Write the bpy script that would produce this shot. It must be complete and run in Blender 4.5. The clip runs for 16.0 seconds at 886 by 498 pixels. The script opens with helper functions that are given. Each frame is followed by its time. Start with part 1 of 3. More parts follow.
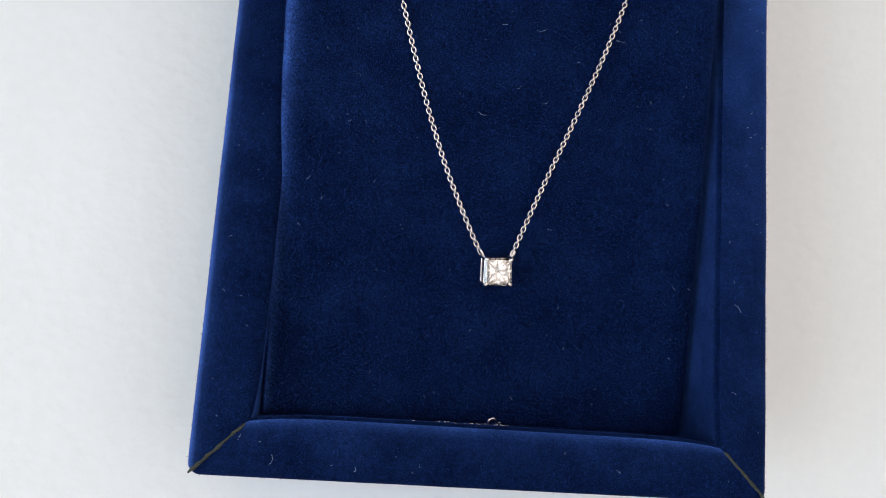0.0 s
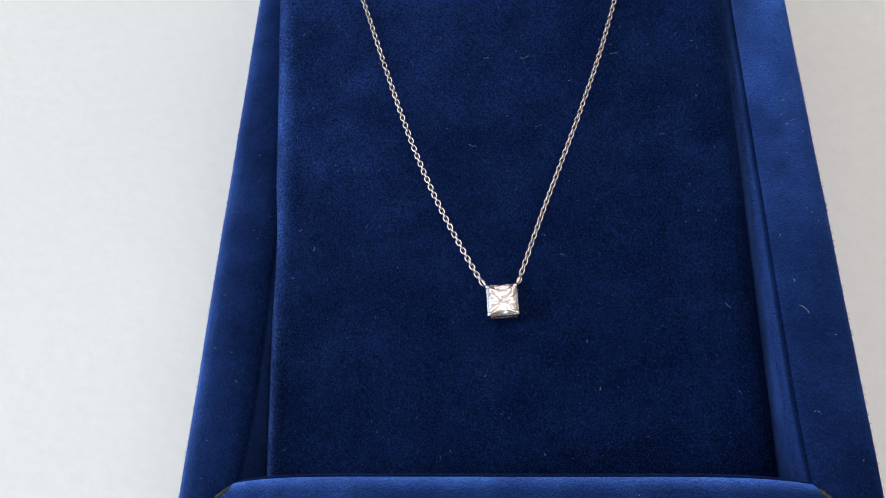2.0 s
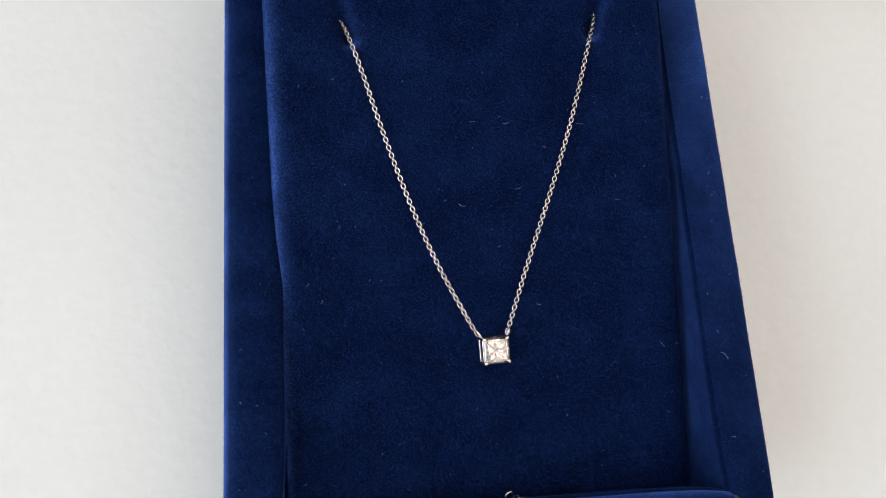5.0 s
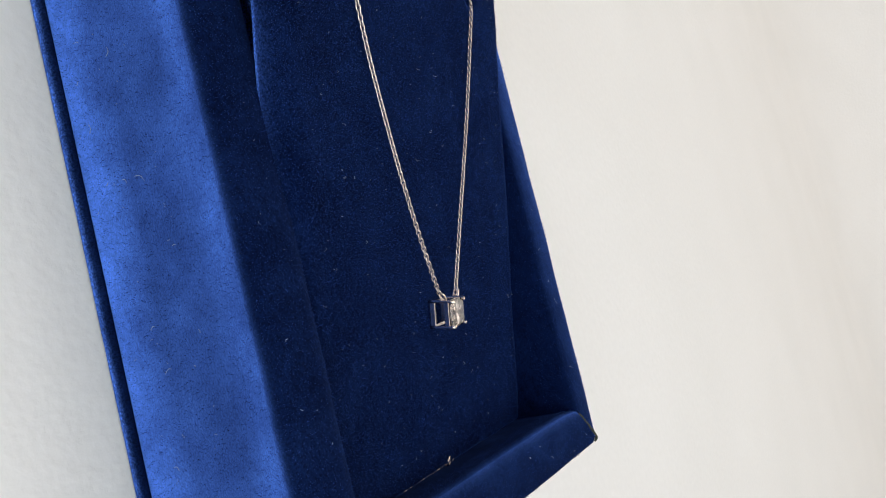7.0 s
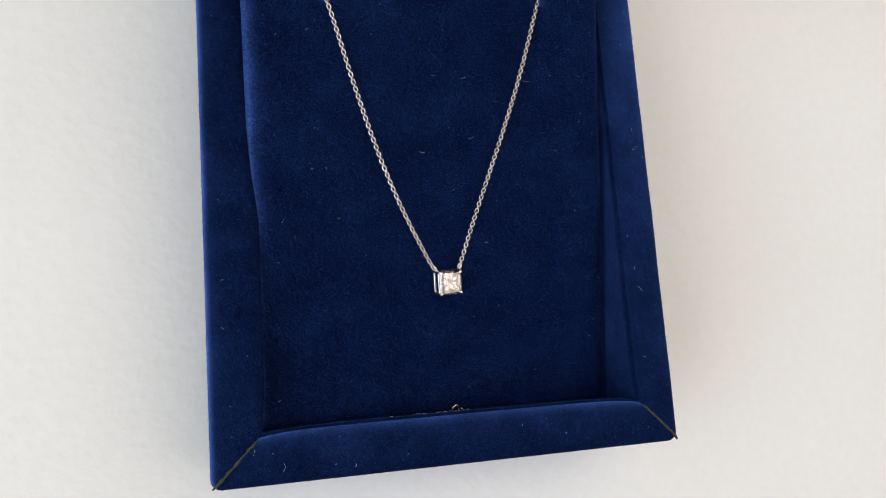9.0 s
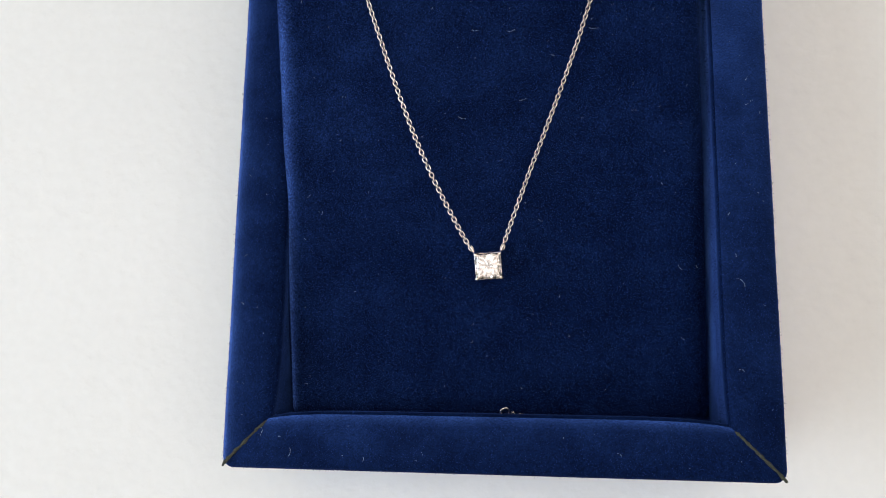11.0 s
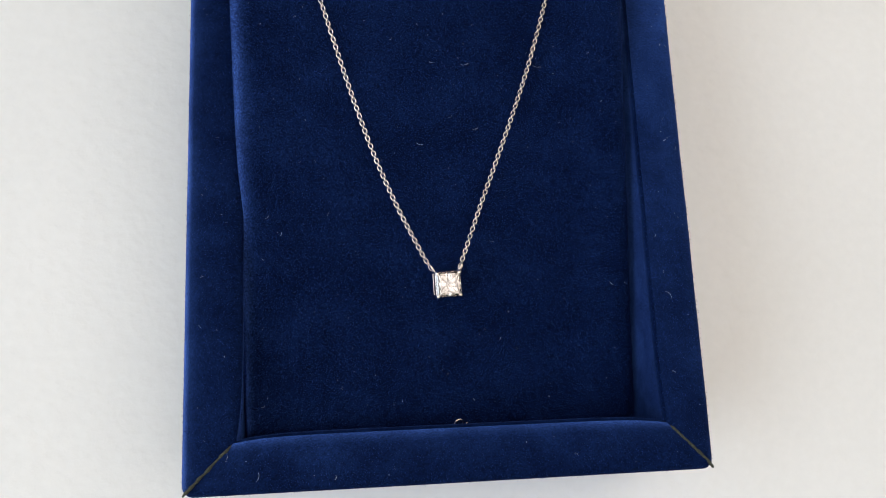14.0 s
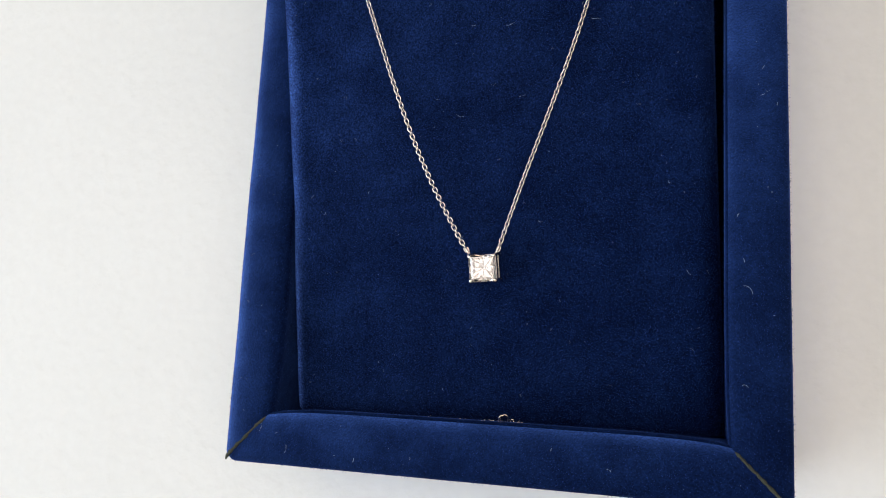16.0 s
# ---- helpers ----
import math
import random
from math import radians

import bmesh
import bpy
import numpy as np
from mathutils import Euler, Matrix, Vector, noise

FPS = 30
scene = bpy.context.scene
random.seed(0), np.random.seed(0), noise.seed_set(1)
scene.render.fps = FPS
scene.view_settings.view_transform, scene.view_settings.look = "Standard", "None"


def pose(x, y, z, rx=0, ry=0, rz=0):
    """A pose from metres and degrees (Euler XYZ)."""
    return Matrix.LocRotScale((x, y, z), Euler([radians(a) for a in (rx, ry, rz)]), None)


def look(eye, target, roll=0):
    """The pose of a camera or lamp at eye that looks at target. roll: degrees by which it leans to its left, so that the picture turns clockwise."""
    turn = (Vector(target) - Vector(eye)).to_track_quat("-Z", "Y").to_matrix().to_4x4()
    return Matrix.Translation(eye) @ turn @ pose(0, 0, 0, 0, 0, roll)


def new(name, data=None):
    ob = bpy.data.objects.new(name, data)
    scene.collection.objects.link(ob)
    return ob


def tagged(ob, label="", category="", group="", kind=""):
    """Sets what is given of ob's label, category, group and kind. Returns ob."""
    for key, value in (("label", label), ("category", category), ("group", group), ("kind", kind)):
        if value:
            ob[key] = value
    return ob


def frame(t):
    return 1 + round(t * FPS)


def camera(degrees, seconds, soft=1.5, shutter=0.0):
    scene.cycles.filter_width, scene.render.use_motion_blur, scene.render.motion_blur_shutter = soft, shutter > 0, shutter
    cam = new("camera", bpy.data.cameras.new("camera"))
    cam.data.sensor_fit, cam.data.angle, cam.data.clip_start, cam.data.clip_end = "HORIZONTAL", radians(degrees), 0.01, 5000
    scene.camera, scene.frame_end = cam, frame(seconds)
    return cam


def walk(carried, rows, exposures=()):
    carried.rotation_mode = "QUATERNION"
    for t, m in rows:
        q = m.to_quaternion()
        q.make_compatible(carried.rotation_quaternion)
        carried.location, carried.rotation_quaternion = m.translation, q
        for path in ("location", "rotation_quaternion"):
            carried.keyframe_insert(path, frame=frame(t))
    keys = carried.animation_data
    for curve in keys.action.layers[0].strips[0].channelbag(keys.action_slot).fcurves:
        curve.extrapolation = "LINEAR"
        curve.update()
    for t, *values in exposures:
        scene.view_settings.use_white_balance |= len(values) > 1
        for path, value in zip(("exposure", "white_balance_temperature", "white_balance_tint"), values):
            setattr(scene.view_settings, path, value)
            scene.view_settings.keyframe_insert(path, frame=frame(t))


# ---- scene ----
cam = camera(57.5, 16.0, soft=1.0)
# seconds, place in metres, turn in degrees; the box's front edge lies along y = 0, the table top is z = 0
PATH = [
    (0.0, -0.02434, 0.01589, 0.15184, 8.468, -7.474, 3.798),
    (0.5, 0.00521, 0.01529, 0.15509, 9.418, 7.458, 3.076),
    (1.0, 0.02048, 0.03020, 0.17511, 3.993, 10.811, 5.267),
    (1.5, 0.01295, 0.01751, 0.16709, 11.086, 7.989, 2.742),
    (2.0, 0.00873, -0.00987, 0.13322, 25.845, 8.957, 1.647),
    (2.5, -0.00432, -0.03403, 0.09882, 45.265, 6.644, 1.718),
    (3.0, 0.00024, -0.04061, 0.07484, 58.342, 5.737, 2.650),
    (3.2, -0.00386, -0.04655, 0.06910, 63.082, 4.274, 0.305),
    (3.8, -0.01000, -0.05700, 0.05600, 69.000, 2.500, -1.500),
    (5.3, -0.04377, 0.03275, 0.17161, 4.456, -15.923, -3.361),
    (5.5, -0.06003, 0.03661, 0.16351, 2.715, -24.946, -3.279),
    (6.0, -0.08967, 0.02707, 0.13002, 11.062, -43.050, -7.580),
    (6.5, -0.10062, 0.03296, 0.10044, 20.479, -51.454, -16.892),
    (7.0, -0.11317, 0.03408, 0.09235, 26.174, -56.985, -25.887),
    (7.5, -0.11994, 0.03963, 0.07529, 42.638, -62.780, -45.134),
    (8.0, -0.12440, 0.03796, 0.07293, 44.312, -62.759, -44.466),
    (8.5, -0.09821, 0.02823, 0.11473, 21.145, -39.757, -19.212),
    (9.0, -0.04630, 0.01692, 0.17148, 9.667, -16.754, -4.379),
    (9.2, -0.03281, 0.01913, 0.16359, 9.061, -10.172, -0.925),
    (11.3, 0.01061, 0.01312, 0.15848, 9.664, 7.933, 0.930),
    (11.5, 0.01125, 0.01345, 0.16018, 9.235, 7.583, 0.952),
    (12.0, 0.02580, 0.01019, 0.15166, 12.156, 14.480, 2.366),
    (12.5, 0.03043, 0.01699, 0.15228, 11.647, 14.973, 5.196),
    (13.0, 0.01105, 0.02956, 0.17090, 2.004, 3.451, 3.053),
    (13.5, -0.00732, 0.02284, 0.17071, 5.483, -2.970, 0.450),
    (14.0, -0.02085, 0.01138, 0.16451, 11.623, -7.710, -2.495),
    (14.5, -0.03323, 0.01576, 0.17369, 7.912, -12.269, -3.095),
    (15.0, -0.02737, 0.01613, 0.17374, 7.988, -9.596, -2.454),
    (15.5, 0.00858, 0.01344, 0.16513, 7.700, 5.636, 1.950),
    (16.0, 0.03290, 0.01545, 0.15074, 9.875, 17.745, 3.083),
]
walk(cam, [(t, pose(x, y, z, rx, ry, rz)) for t, x, y, z, rx, ry, rz in PATH],
     exposures=[(0.0, 0.03, 5930, 10), (1.5, 0.0, 5930, 10), (2.5, 0.08, 5950, 10), (3.2, 0.16, 6000, 10), (5.3, 0.0, 6230, 10), (6.5, 0.0, 6200, 10), (8.0, 0.0, 6330, 11), (9.2, -0.04, 6330, 11), (11.3, 0.05, 6200, 10), (13.0, 0.04, 6250, 10), (14.5, 0.0, 6220, 10), (16.0, 0.06, 6250, 10)])

# ---- light ----
world = bpy.data.worlds.new("sky")
scene.world = world
world.use_nodes = True
wn = world.node_tree
sky = wn.nodes.new("ShaderNodeTexSky")
sky.sky_type = "NISHITA"
sky.sun_disc = False
sky.sun_elevation = radians(35)
sky.sun_rotation = radians(120)
wn.nodes["Background"].inputs["Strength"].default_value = 0.1
wn.links.new(sky.outputs["Color"], wn.nodes["Background"].inputs["Color"])

WINDOW_POWER, FILL_POWER = 20.0, 19.8
lamp = bpy.data.lights.new("window_light", "AREA")
lamp.shape, lamp.size, lamp.size_y = "RECTANGLE", 1.5, 1.15
lamp.energy = WINDOW_POWER
lamp.color = (0.83, 0.94, 1.0)
window_light = new("window_light", lamp)
window_light.matrix_world = look((-1.33, -0.35, 0.95), (0.0, -0.05, 0.55))

# unseen warm overhead light, added to fill the right of the table
lamp = bpy.data.lights.new("overhead_fill_light", "AREA")
lamp.shape, lamp.size, lamp.size_y = "RECTANGLE", 2.3, 1.5
lamp.energy = FILL_POWER
lamp.color = (1.0, 0.88, 0.77)
overhead_fill_light = new("overhead_fill_light", lamp)
overhead_fill_light.matrix_world = look((0.6, 0.2, 1.69), (0.6, 0.2, 0.0))

MM = 0.001


# ---- materials ----
def nodes_of(name):
    m = bpy.data.materials.new(name)
    m.use_nodes = True
    return m, m.node_tree.nodes, m.node_tree.links, m.node_tree.nodes["Principled BSDF"]


def noise_node(nodes, links, scale, detail=3.0, rough=0.55, vector=None):
    n = nodes.new("ShaderNodeTexNoise")
    n.inputs["Scale"].default_value = scale
    n.inputs["Detail"].default_value = detail
    n.inputs["Roughness"].default_value = rough
    if vector is not None:
        links.new(vector, n.inputs["Vector"])
    return n


def ramp(nodes, links, fac, low, high, a=0.3, b=0.7):
    r = nodes.new("ShaderNodeValToRGB")
    r.color_ramp.elements[0].position, r.color_ramp.elements[1].position = a, b
    r.color_ramp.elements[0].color, r.color_ramp.elements[1].color = (*low, 1), (*high, 1)
    links.new(fac, r.inputs["Fac"])
    return r


def mix_color(nodes, links, kind, fac, a, b):
    m = nodes.new("ShaderNodeMixRGB")
    m.blend_type = kind
    m.inputs["Fac"].default_value = fac
    links.new(a, m.inputs["Color1"])
    links.new(b, m.inputs["Color2"])
    return m


def velvet_material(name, base, nap_axis, sheen=0.85, tint=(0.112, 0.258, 0.92), fleck=0.0):
    """Short dense pile, brushed one way round nap_axis: the nap leans the normal, the sheen shows at grazing views."""
    m, nodes, links, p = nodes_of(name)
    co = nodes.new("ShaderNodeTexCoord").outputs["Object"]
    pile = noise_node(nodes, links, 3300.0, 2.0, 0.7, co)
    tuft = noise_node(nodes, links, 900.0, 3.0, 0.6, co)
    nap = noise_node(nodes, links, 130.0, 4.0, 0.6, co)
    a = ramp(nodes, links, pile.outputs["Fac"], tuple(c * 0.5 for c in base), tuple(c * 1.5 for c in base), 0.33, 0.69)
    d = ramp(nodes, links, tuft.outputs["Fac"], (0.7, 0.7, 0.73), (1.3, 1.3, 1.27), 0.33, 0.67)
    b = ramp(nodes, links, nap.outputs["Fac"], (0.72, 0.74, 0.78), (1.35, 1.32, 1.25), 0.35, 0.68)
    c = mix_color(nodes, links, "MULTIPLY", 1.0, a.outputs["Color"], b.outputs["Color"])
    e = mix_color(nodes, links, "MULTIPLY", 1.0, c.outputs["Color"], d.outputs["Color"])
    links.new(e.outputs["Color"], p.inputs["Base Color"])
    p.inputs["Roughness"].default_value = 0.95
    p.inputs["Specular IOR Level"].default_value = 0.02
    # fibre tips: brighter where the nap is ruffled
    tips = ramp(nodes, links, pile.outputs["Fac"], tuple(c * sheen * (0.8 - fleck) for c in tint), tuple(c * sheen * (1.14 + 1.8 * fleck) for c in tint), 0.34 + 0.2 * fleck, 0.68)
    ruffle = ramp(nodes, links, nap.outputs["Fac"], (0.76, 0.76, 0.78), (1.3, 1.3, 1.27), 0.36, 0.68)
    gloss = mix_color(nodes, links, "MULTIPLY", 1.0, tips.outputs["Color"], ruffle.outputs["Color"])
    fibres = nodes.new("ShaderNodeBsdfSheen")
    fibres.inputs["Roughness"].default_value = 0.42
    links.new(gloss.outputs["Color"], fibres.inputs["Color"])
    normal = nodes.new("ShaderNodeNewGeometry").outputs["Normal"]
    brushed = nodes.new("ShaderNodeVectorMath")
    brushed.operation = "CROSS_PRODUCT"
    brushed.inputs[1].default_value = nap_axis
    links.new(normal, brushed.inputs[0])
    lean = nodes.new("ShaderNodeVectorMath")
    lean.operation = "ADD"
    links.new(normal, lean.inputs[0])
    # the nap does not lie evenly: stroked patches lean more or less
    patch = noise_node(nodes, links, 75.0, 3.0, 0.55, co)
    stroke = nodes.new("ShaderNodeMapRange")
    stroke.inputs["From Min"].default_value, stroke.inputs["From Max"].default_value = 0.3, 0.7
    stroke.inputs["To Min"].default_value, stroke.inputs["To Max"].default_value = 0.88, 1.12
    links.new(patch.outputs["Fac"], stroke.inputs["Value"])
    stroked = nodes.new("ShaderNodeVectorMath")
    stroked.operation = "SCALE"
    links.new(brushed.outputs["Vector"], stroked.inputs[0])
    links.new(stroke.outputs["Result"], stroked.inputs["Scale"])
    links.new(stroked.outputs["Vector"], lean.inputs[1])
    unit = nodes.new("ShaderNodeVectorMath")
    unit.operation = "NORMALIZE"
    links.new(lean.outputs["Vector"], unit.inputs[0])
    bump = nodes.new("ShaderNodeBump")
    bump.inputs["Strength"].default_value = 0.2
    bump.inputs["Distance"].default_value = 0.00018
    links.new(pile.outputs["Fac"], bump.inputs["Height"])
    links.new(unit.outputs["Vector"], bump.inputs["Normal"])
    body = nodes.new("ShaderNodeBump")
    body.inputs["Strength"].default_value = 0.36
    body.inputs["Distance"].default_value = 0.00018
    links.new(pile.outputs["Fac"], body.inputs["Height"])
    links.new(body.outputs["Normal"], p.inputs["Normal"])
    links.new(bump.outputs["Normal"], fibres.inputs["Normal"])
    total = nodes.new("ShaderNodeAddShader")
    links.new(p.outputs["BSDF"], total.inputs[0])
    links.new(fibres.outputs["BSDF"], total.inputs[1])
    links.new(total.outputs["Shader"], nodes["Material Output"].inputs["Surface"])
    return m


def fibre_material(name, tint):
    """Single velvet fibres: each its own shade of blue, paler at the tips that stand up."""
    m, nodes, links, p = nodes_of(name)
    each = nodes.new("ShaderNodeNewGeometry").outputs["Random Per Island"]
    shade = ramp(nodes, links, each, tuple(c * 0.25 for c in tint), tuple(c * 4.0 for c in tint), 0.35, 1.0)
    links.new(shade.outputs["Color"], p.inputs["Base Color"])
    p.inputs["Roughness"].default_value = 0.7
    p.inputs["Specular IOR Level"].default_value = 0.12
    p.inputs["Sheen Weight"].default_value = 0.9
    p.inputs["Sheen Roughness"].default_value = 0.4
    p.inputs["Sheen Tint"].default_value = (0.11, 0.26, 0.9, 1)
    return m


def metal_material(name, base, rough):
    m, nodes, links, p = nodes_of(name)
    co = nodes.new("ShaderNodeTexCoord").outputs["Object"]
    n = noise_node(nodes, links, 1500.0, 3.0, 0.5, co)
    r = nodes.new("ShaderNodeMapRange")
    r.inputs["To Min"].default_value, r.inputs["To Max"].default_value = rough * 0.6, rough * 1.5
    links.new(n.outputs["Fac"], r.inputs["Value"])
    links.new(r.outputs["Result"], p.inputs["Roughness"])
    p.inputs["Base Color"].default_value = (*base, 1)
    p.inputs["Metallic"].default_value = 1.0
    return m


def plain_material(name, base, rough, grain=600.0, spread=0.12, bump_height=0.0, spec=0.4):
    m, nodes, links, p = nodes_of(name)
    co = nodes.new("ShaderNodeTexCoord").outputs["Object"]
    n = noise_node(nodes, links, grain, 4.0, 0.6, co)
    a = ramp(nodes, links, n.outputs["Fac"], tuple(c * (1 - spread) for c in base), tuple(c * (1 + spread) for c in base))
    links.new(a.outputs["Color"], p.inputs["Base Color"])
    p.inputs["Roughness"].default_value = rough
    p.inputs["Specular IOR Level"].default_value = spec
    if bump_height:
        bump = nodes.new("ShaderNodeBump")
        bump.inputs["Strength"].default_value = 0.5
        bump.inputs["Distance"].default_value = bump_height
        links.new(n.outputs["Fac"], bump.inputs["Height"])
        links.new(bump.outputs["Normal"], p.inputs["Normal"])
    return m


def table_material():
    """Matte white paint with a faint orange-peel grain."""
    m, nodes, links, p = nodes_of("white_table_paint")
    co = nodes.new("ShaderNodeTexCoord").outputs["Object"]
    broad = noise_node(nodes, links, 9.0, 3.0, 0.5, co)
    grain = noise_node(nodes, links, 420.0, 4.0, 0.6, co)
    a = ramp(nodes, links, broad.outputs["Fac"], (0.785, 0.78, 0.768), (0.81, 0.805, 0.795))
    b = ramp(nodes, links, grain.outputs["Fac"], (0.97, 0.97, 0.97), (1.0, 1.0, 1.0))
    c = mix_color(nodes, links, "MULTIPLY", 1.0, a.outputs["Color"], b.outputs["Color"])
    links.new(c.outputs["Color"], p.inputs["Base Color"])
    p.inputs["Roughness"].default_value = 0.6
    p.inputs["Specular IOR Level"].default_value = 0.3
    bump = nodes.new("ShaderNodeBump")
    bump.inputs["Strength"].default_value = 0.2
    bump.inputs["Distance"].default_value = 0.0006
    links.new(grain.outputs["Fac"], bump.inputs["Height"])
    hills = noise_node(nodes, links, 190.0, 2.0, 0.5, co)
    relief = nodes.new("ShaderNodeBump")
    relief.inputs["Strength"].default_value = 0.3
    relief.inputs["Distance"].default_value = 0.0009
    links.new(hills.outputs["Fac"], relief.inputs["Height"])
    links.new(bump.outputs["Normal"], relief.inputs["Normal"])
    links.new(relief.outputs["Normal"], p.inputs["Normal"])
    return m


def diamond_material():
    m = bpy.data.materials.new("diamond")
    m.use_nodes = True
    nodes, links = m.node_tree.nodes, m.node_tree.links
    nodes.remove(nodes["Principled BSDF"])
    glass = nodes.new("ShaderNodeBsdfGlass")
    glass.inputs["IOR"].default_value = 2.417
    glass.inputs["Roughness"].default_value = 0.09
    # stone is clear; a faint pink of the light is put into its colour
    glass.inputs["Color"].default_value = (1.0, 0.972, 0.96, 1)
    links.new(glass.outputs["BSDF"], nodes["Material Output"].inputs["Surface"])
    return m


BLUE = (0.0022, 0.0066, 0.034)
# one cloth, nap turned per piece; light and shade are set in its sheen
VELVET = velvet_material("blue_velvet_pad", BLUE, (0.42, 0.6, 0.0), sheen=0.84, fleck=0.32)
VELVET_SIDE = {"left": velvet_material("blue_velvet_nap_shading_left", BLUE, (0.0, 0.5, 0.0), sheen=1.1), "right": velvet_material("blue_velvet_nap_shading_right", BLUE, (0.7, 0.3, 0.0), sheen=1.5),
               "front": velvet_material("blue_velvet_nap_shading_front", BLUE, (1.0, 0.4, 0.7), sheen=1.2), "back": velvet_material("blue_velvet_nap_shading_back", BLUE, (0.5, 0.0, 0.0))}
TURN_IN_SHADING = {"left": velvet_material("blue_velvet_turn_in_shading_left", BLUE, (0.0, 0.1, 0.0), sheen=0.75),
           "front": velvet_material("blue_velvet_turn_in_shading_front", BLUE, (-0.3, -0.4, -0.4), sheen=0.9),
           "right": velvet_material("blue_velvet_turn_in_shading_right", BLUE, (0.0, 0.0, 0.3), sheen=0.85)}
FIBRE = fibre_material("blue_velvet_fibre", (0.0048, 0.015, 0.072))
LINING = velvet_material("dark_blue_lining", (0.002, 0.006, 0.028), (0.2, 0.0, 0.0), sheen=0.25)
SATIN = plain_material("blue_satin", (0.03, 0.09, 0.30), 0.38, 900.0, 0.15, 0.0001)
THREAD = plain_material("olive_thread", (0.034, 0.038, 0.028), 0.8, 3500.0, 0.7, 0.0002)
GOLD = metal_material("polished_white_gold", (0.75, 0.66, 0.615), 0.22)
DIAMOND = diamond_material()
TABLE = table_material()
WALL = plain_material("white_wall_paint", (0.80, 0.77, 0.72), 0.85, 40.0, 0.04)
FLOOR = plain_material("pale_floor", (0.42, 0.36, 0.30), 0.6, 14.0, 0.15)
LINT = plain_material("pale_lint", (0.34, 0.4, 0.52), 0.9, 3000.0, 0.2)


# ---- mesh helpers ----
def mesh_from(name, verts, faces, material, smooth=True):
    me = bpy.data.meshes.new(name)
    me.from_pydata([tuple(v) for v in verts], [], faces)
    me.materials.append(material)
    me.update()
    if smooth:
        me.shade_smooth()
    return me


def part(name, me, parent=None, label="", m=None):
    ob = new(name, me)
    if parent is not None:
        ob.parent = parent
    if m is not None:
        ob.matrix_basis = m
    return tagged(ob, label)


def solid_box(name, lo, hi, material, bevel=0.0):
    bm = bmesh.new()
    bmesh.ops.create_cube(bm, size=1.0)
    for v in bm.verts:
        v.co = Vector([lo[i] + (v.co[i] + 0.5) * (hi[i] - lo[i]) for i in range(3)])
    if bevel:
        bmesh.ops.bevel(bm, geom=list(bm.edges), offset=bevel, segments=3, profile=0.5, affect="EDGES")
    me = bpy.data.meshes.new(name)
    bm.to_mesh(me)
    bm.free()
    me.materials.append(material)
    return me


def tube(points, radius, sides=6, jitter=0.0, rng=None, taper=False):
    """Vertices and faces of a round strand along points."""
    verts, faces = [], []
    n = len(points)
    for i, p in enumerate(points):
        a, b = points[max(0, i - 1)], points[min(n - 1, i + 1)]
        t = (Vector(b) - Vector(a)).normalized()
        up = Vector((0, 0, 1)) if abs(t.z) < 0.9 else Vector((1, 0, 0))
        s = t.cross(up).normalized()
        u = s.cross(t)
        r = radius * (1 + (rng.uniform(-jitter, jitter) if rng else 0))
        if taper and i in (0, n - 1):
            r *= 0.35
        for k in range(sides):
            w = 2 * math.pi * k / sides
            verts.append(Vector(p) + (s * math.cos(w) + u * math.sin(w)) * r)
    for i in range(n - 1):
        for k in range(sides):
            k2 = (k + 1) % sides
            faces.append((i * sides + k, i * sides + k2, (i + 1) * sides + k2, (i + 1) * sides + k))
    faces.append(tuple(range(sides - 1, -1, -1)))
    faces.append(tuple((n - 1) * sides + k for k in range(sides)))
    return verts, faces


# ---- room ----
X0, X1, Y0, Y1, Z0, Z1 = -1.36, 2.6, -1.7, 1.7, -0.75, 1.75
T = 0.12
floor = tagged(new("floor", solid_box("floor", (X0 - T, Y0 - T, Z0 - 0.1), (X1 + T, Y1 + T, Z0), FLOOR)), "pale plain floor under the table", "floor", kind="structure")
ceiling = tagged(new("ceiling", solid_box("ceiling", (X0 - T, Y0 - T, Z1), (X1 + T, Y1 + T, Z1 + 0.1), WALL)), "plain white ceiling", "ceiling", kind="structure")
tagged(new("wall_north", solid_box("wall_north", (X0 - T, Y1, Z0), (X1 + T, Y1 + T, Z1), WALL)), "plain off-white wall", "wall", kind="structure")
tagged(new("wall_south", solid_box("wall_south", (X0 - T, Y0 - T, Z0), (X1 + T, Y0, Z1), WALL)), "plain off-white wall", "wall", kind="structure")
tagged(new("wall_east", solid_box("wall_east", (X1, Y0, Z0), (X1 + T, Y1, Z1), WALL)), "plain off-white wall", "wall", kind="structure")
WY0, WY1, WZ0, WZ1 = -1.15, 0.45, 0.33, 1.58


def window_wall():
    """The wall with the window, with its opening cut through."""
    bm = bmesh.new()
    for lo, hi in (((X0 - T, Y0, Z0), (X0, WY0, Z1)), ((X0 - T, WY1, Z0), (X0, Y1, Z1)),
                   ((X0 - T, WY0, Z0), (X0, WY1, WZ0)), ((X0 - T, WY0, WZ1), (X0, WY1, Z1))):
        made = bmesh.ops.create_cube(bm, size=1.0)["verts"]
        for v in made:
            v.co = Vector([lo[i] + (v.co[i] + 0.5) * (hi[i] - lo[i]) for i in range(3)])
    me = bpy.data.meshes.new("wall_west")
    bm.to_mesh(me)
    bm.free()
    me.materials.append(WALL)
    return tagged(new("wall_west", me), "plain off-white wall with a wide window opening", "wall", kind="structure")


window_wall()


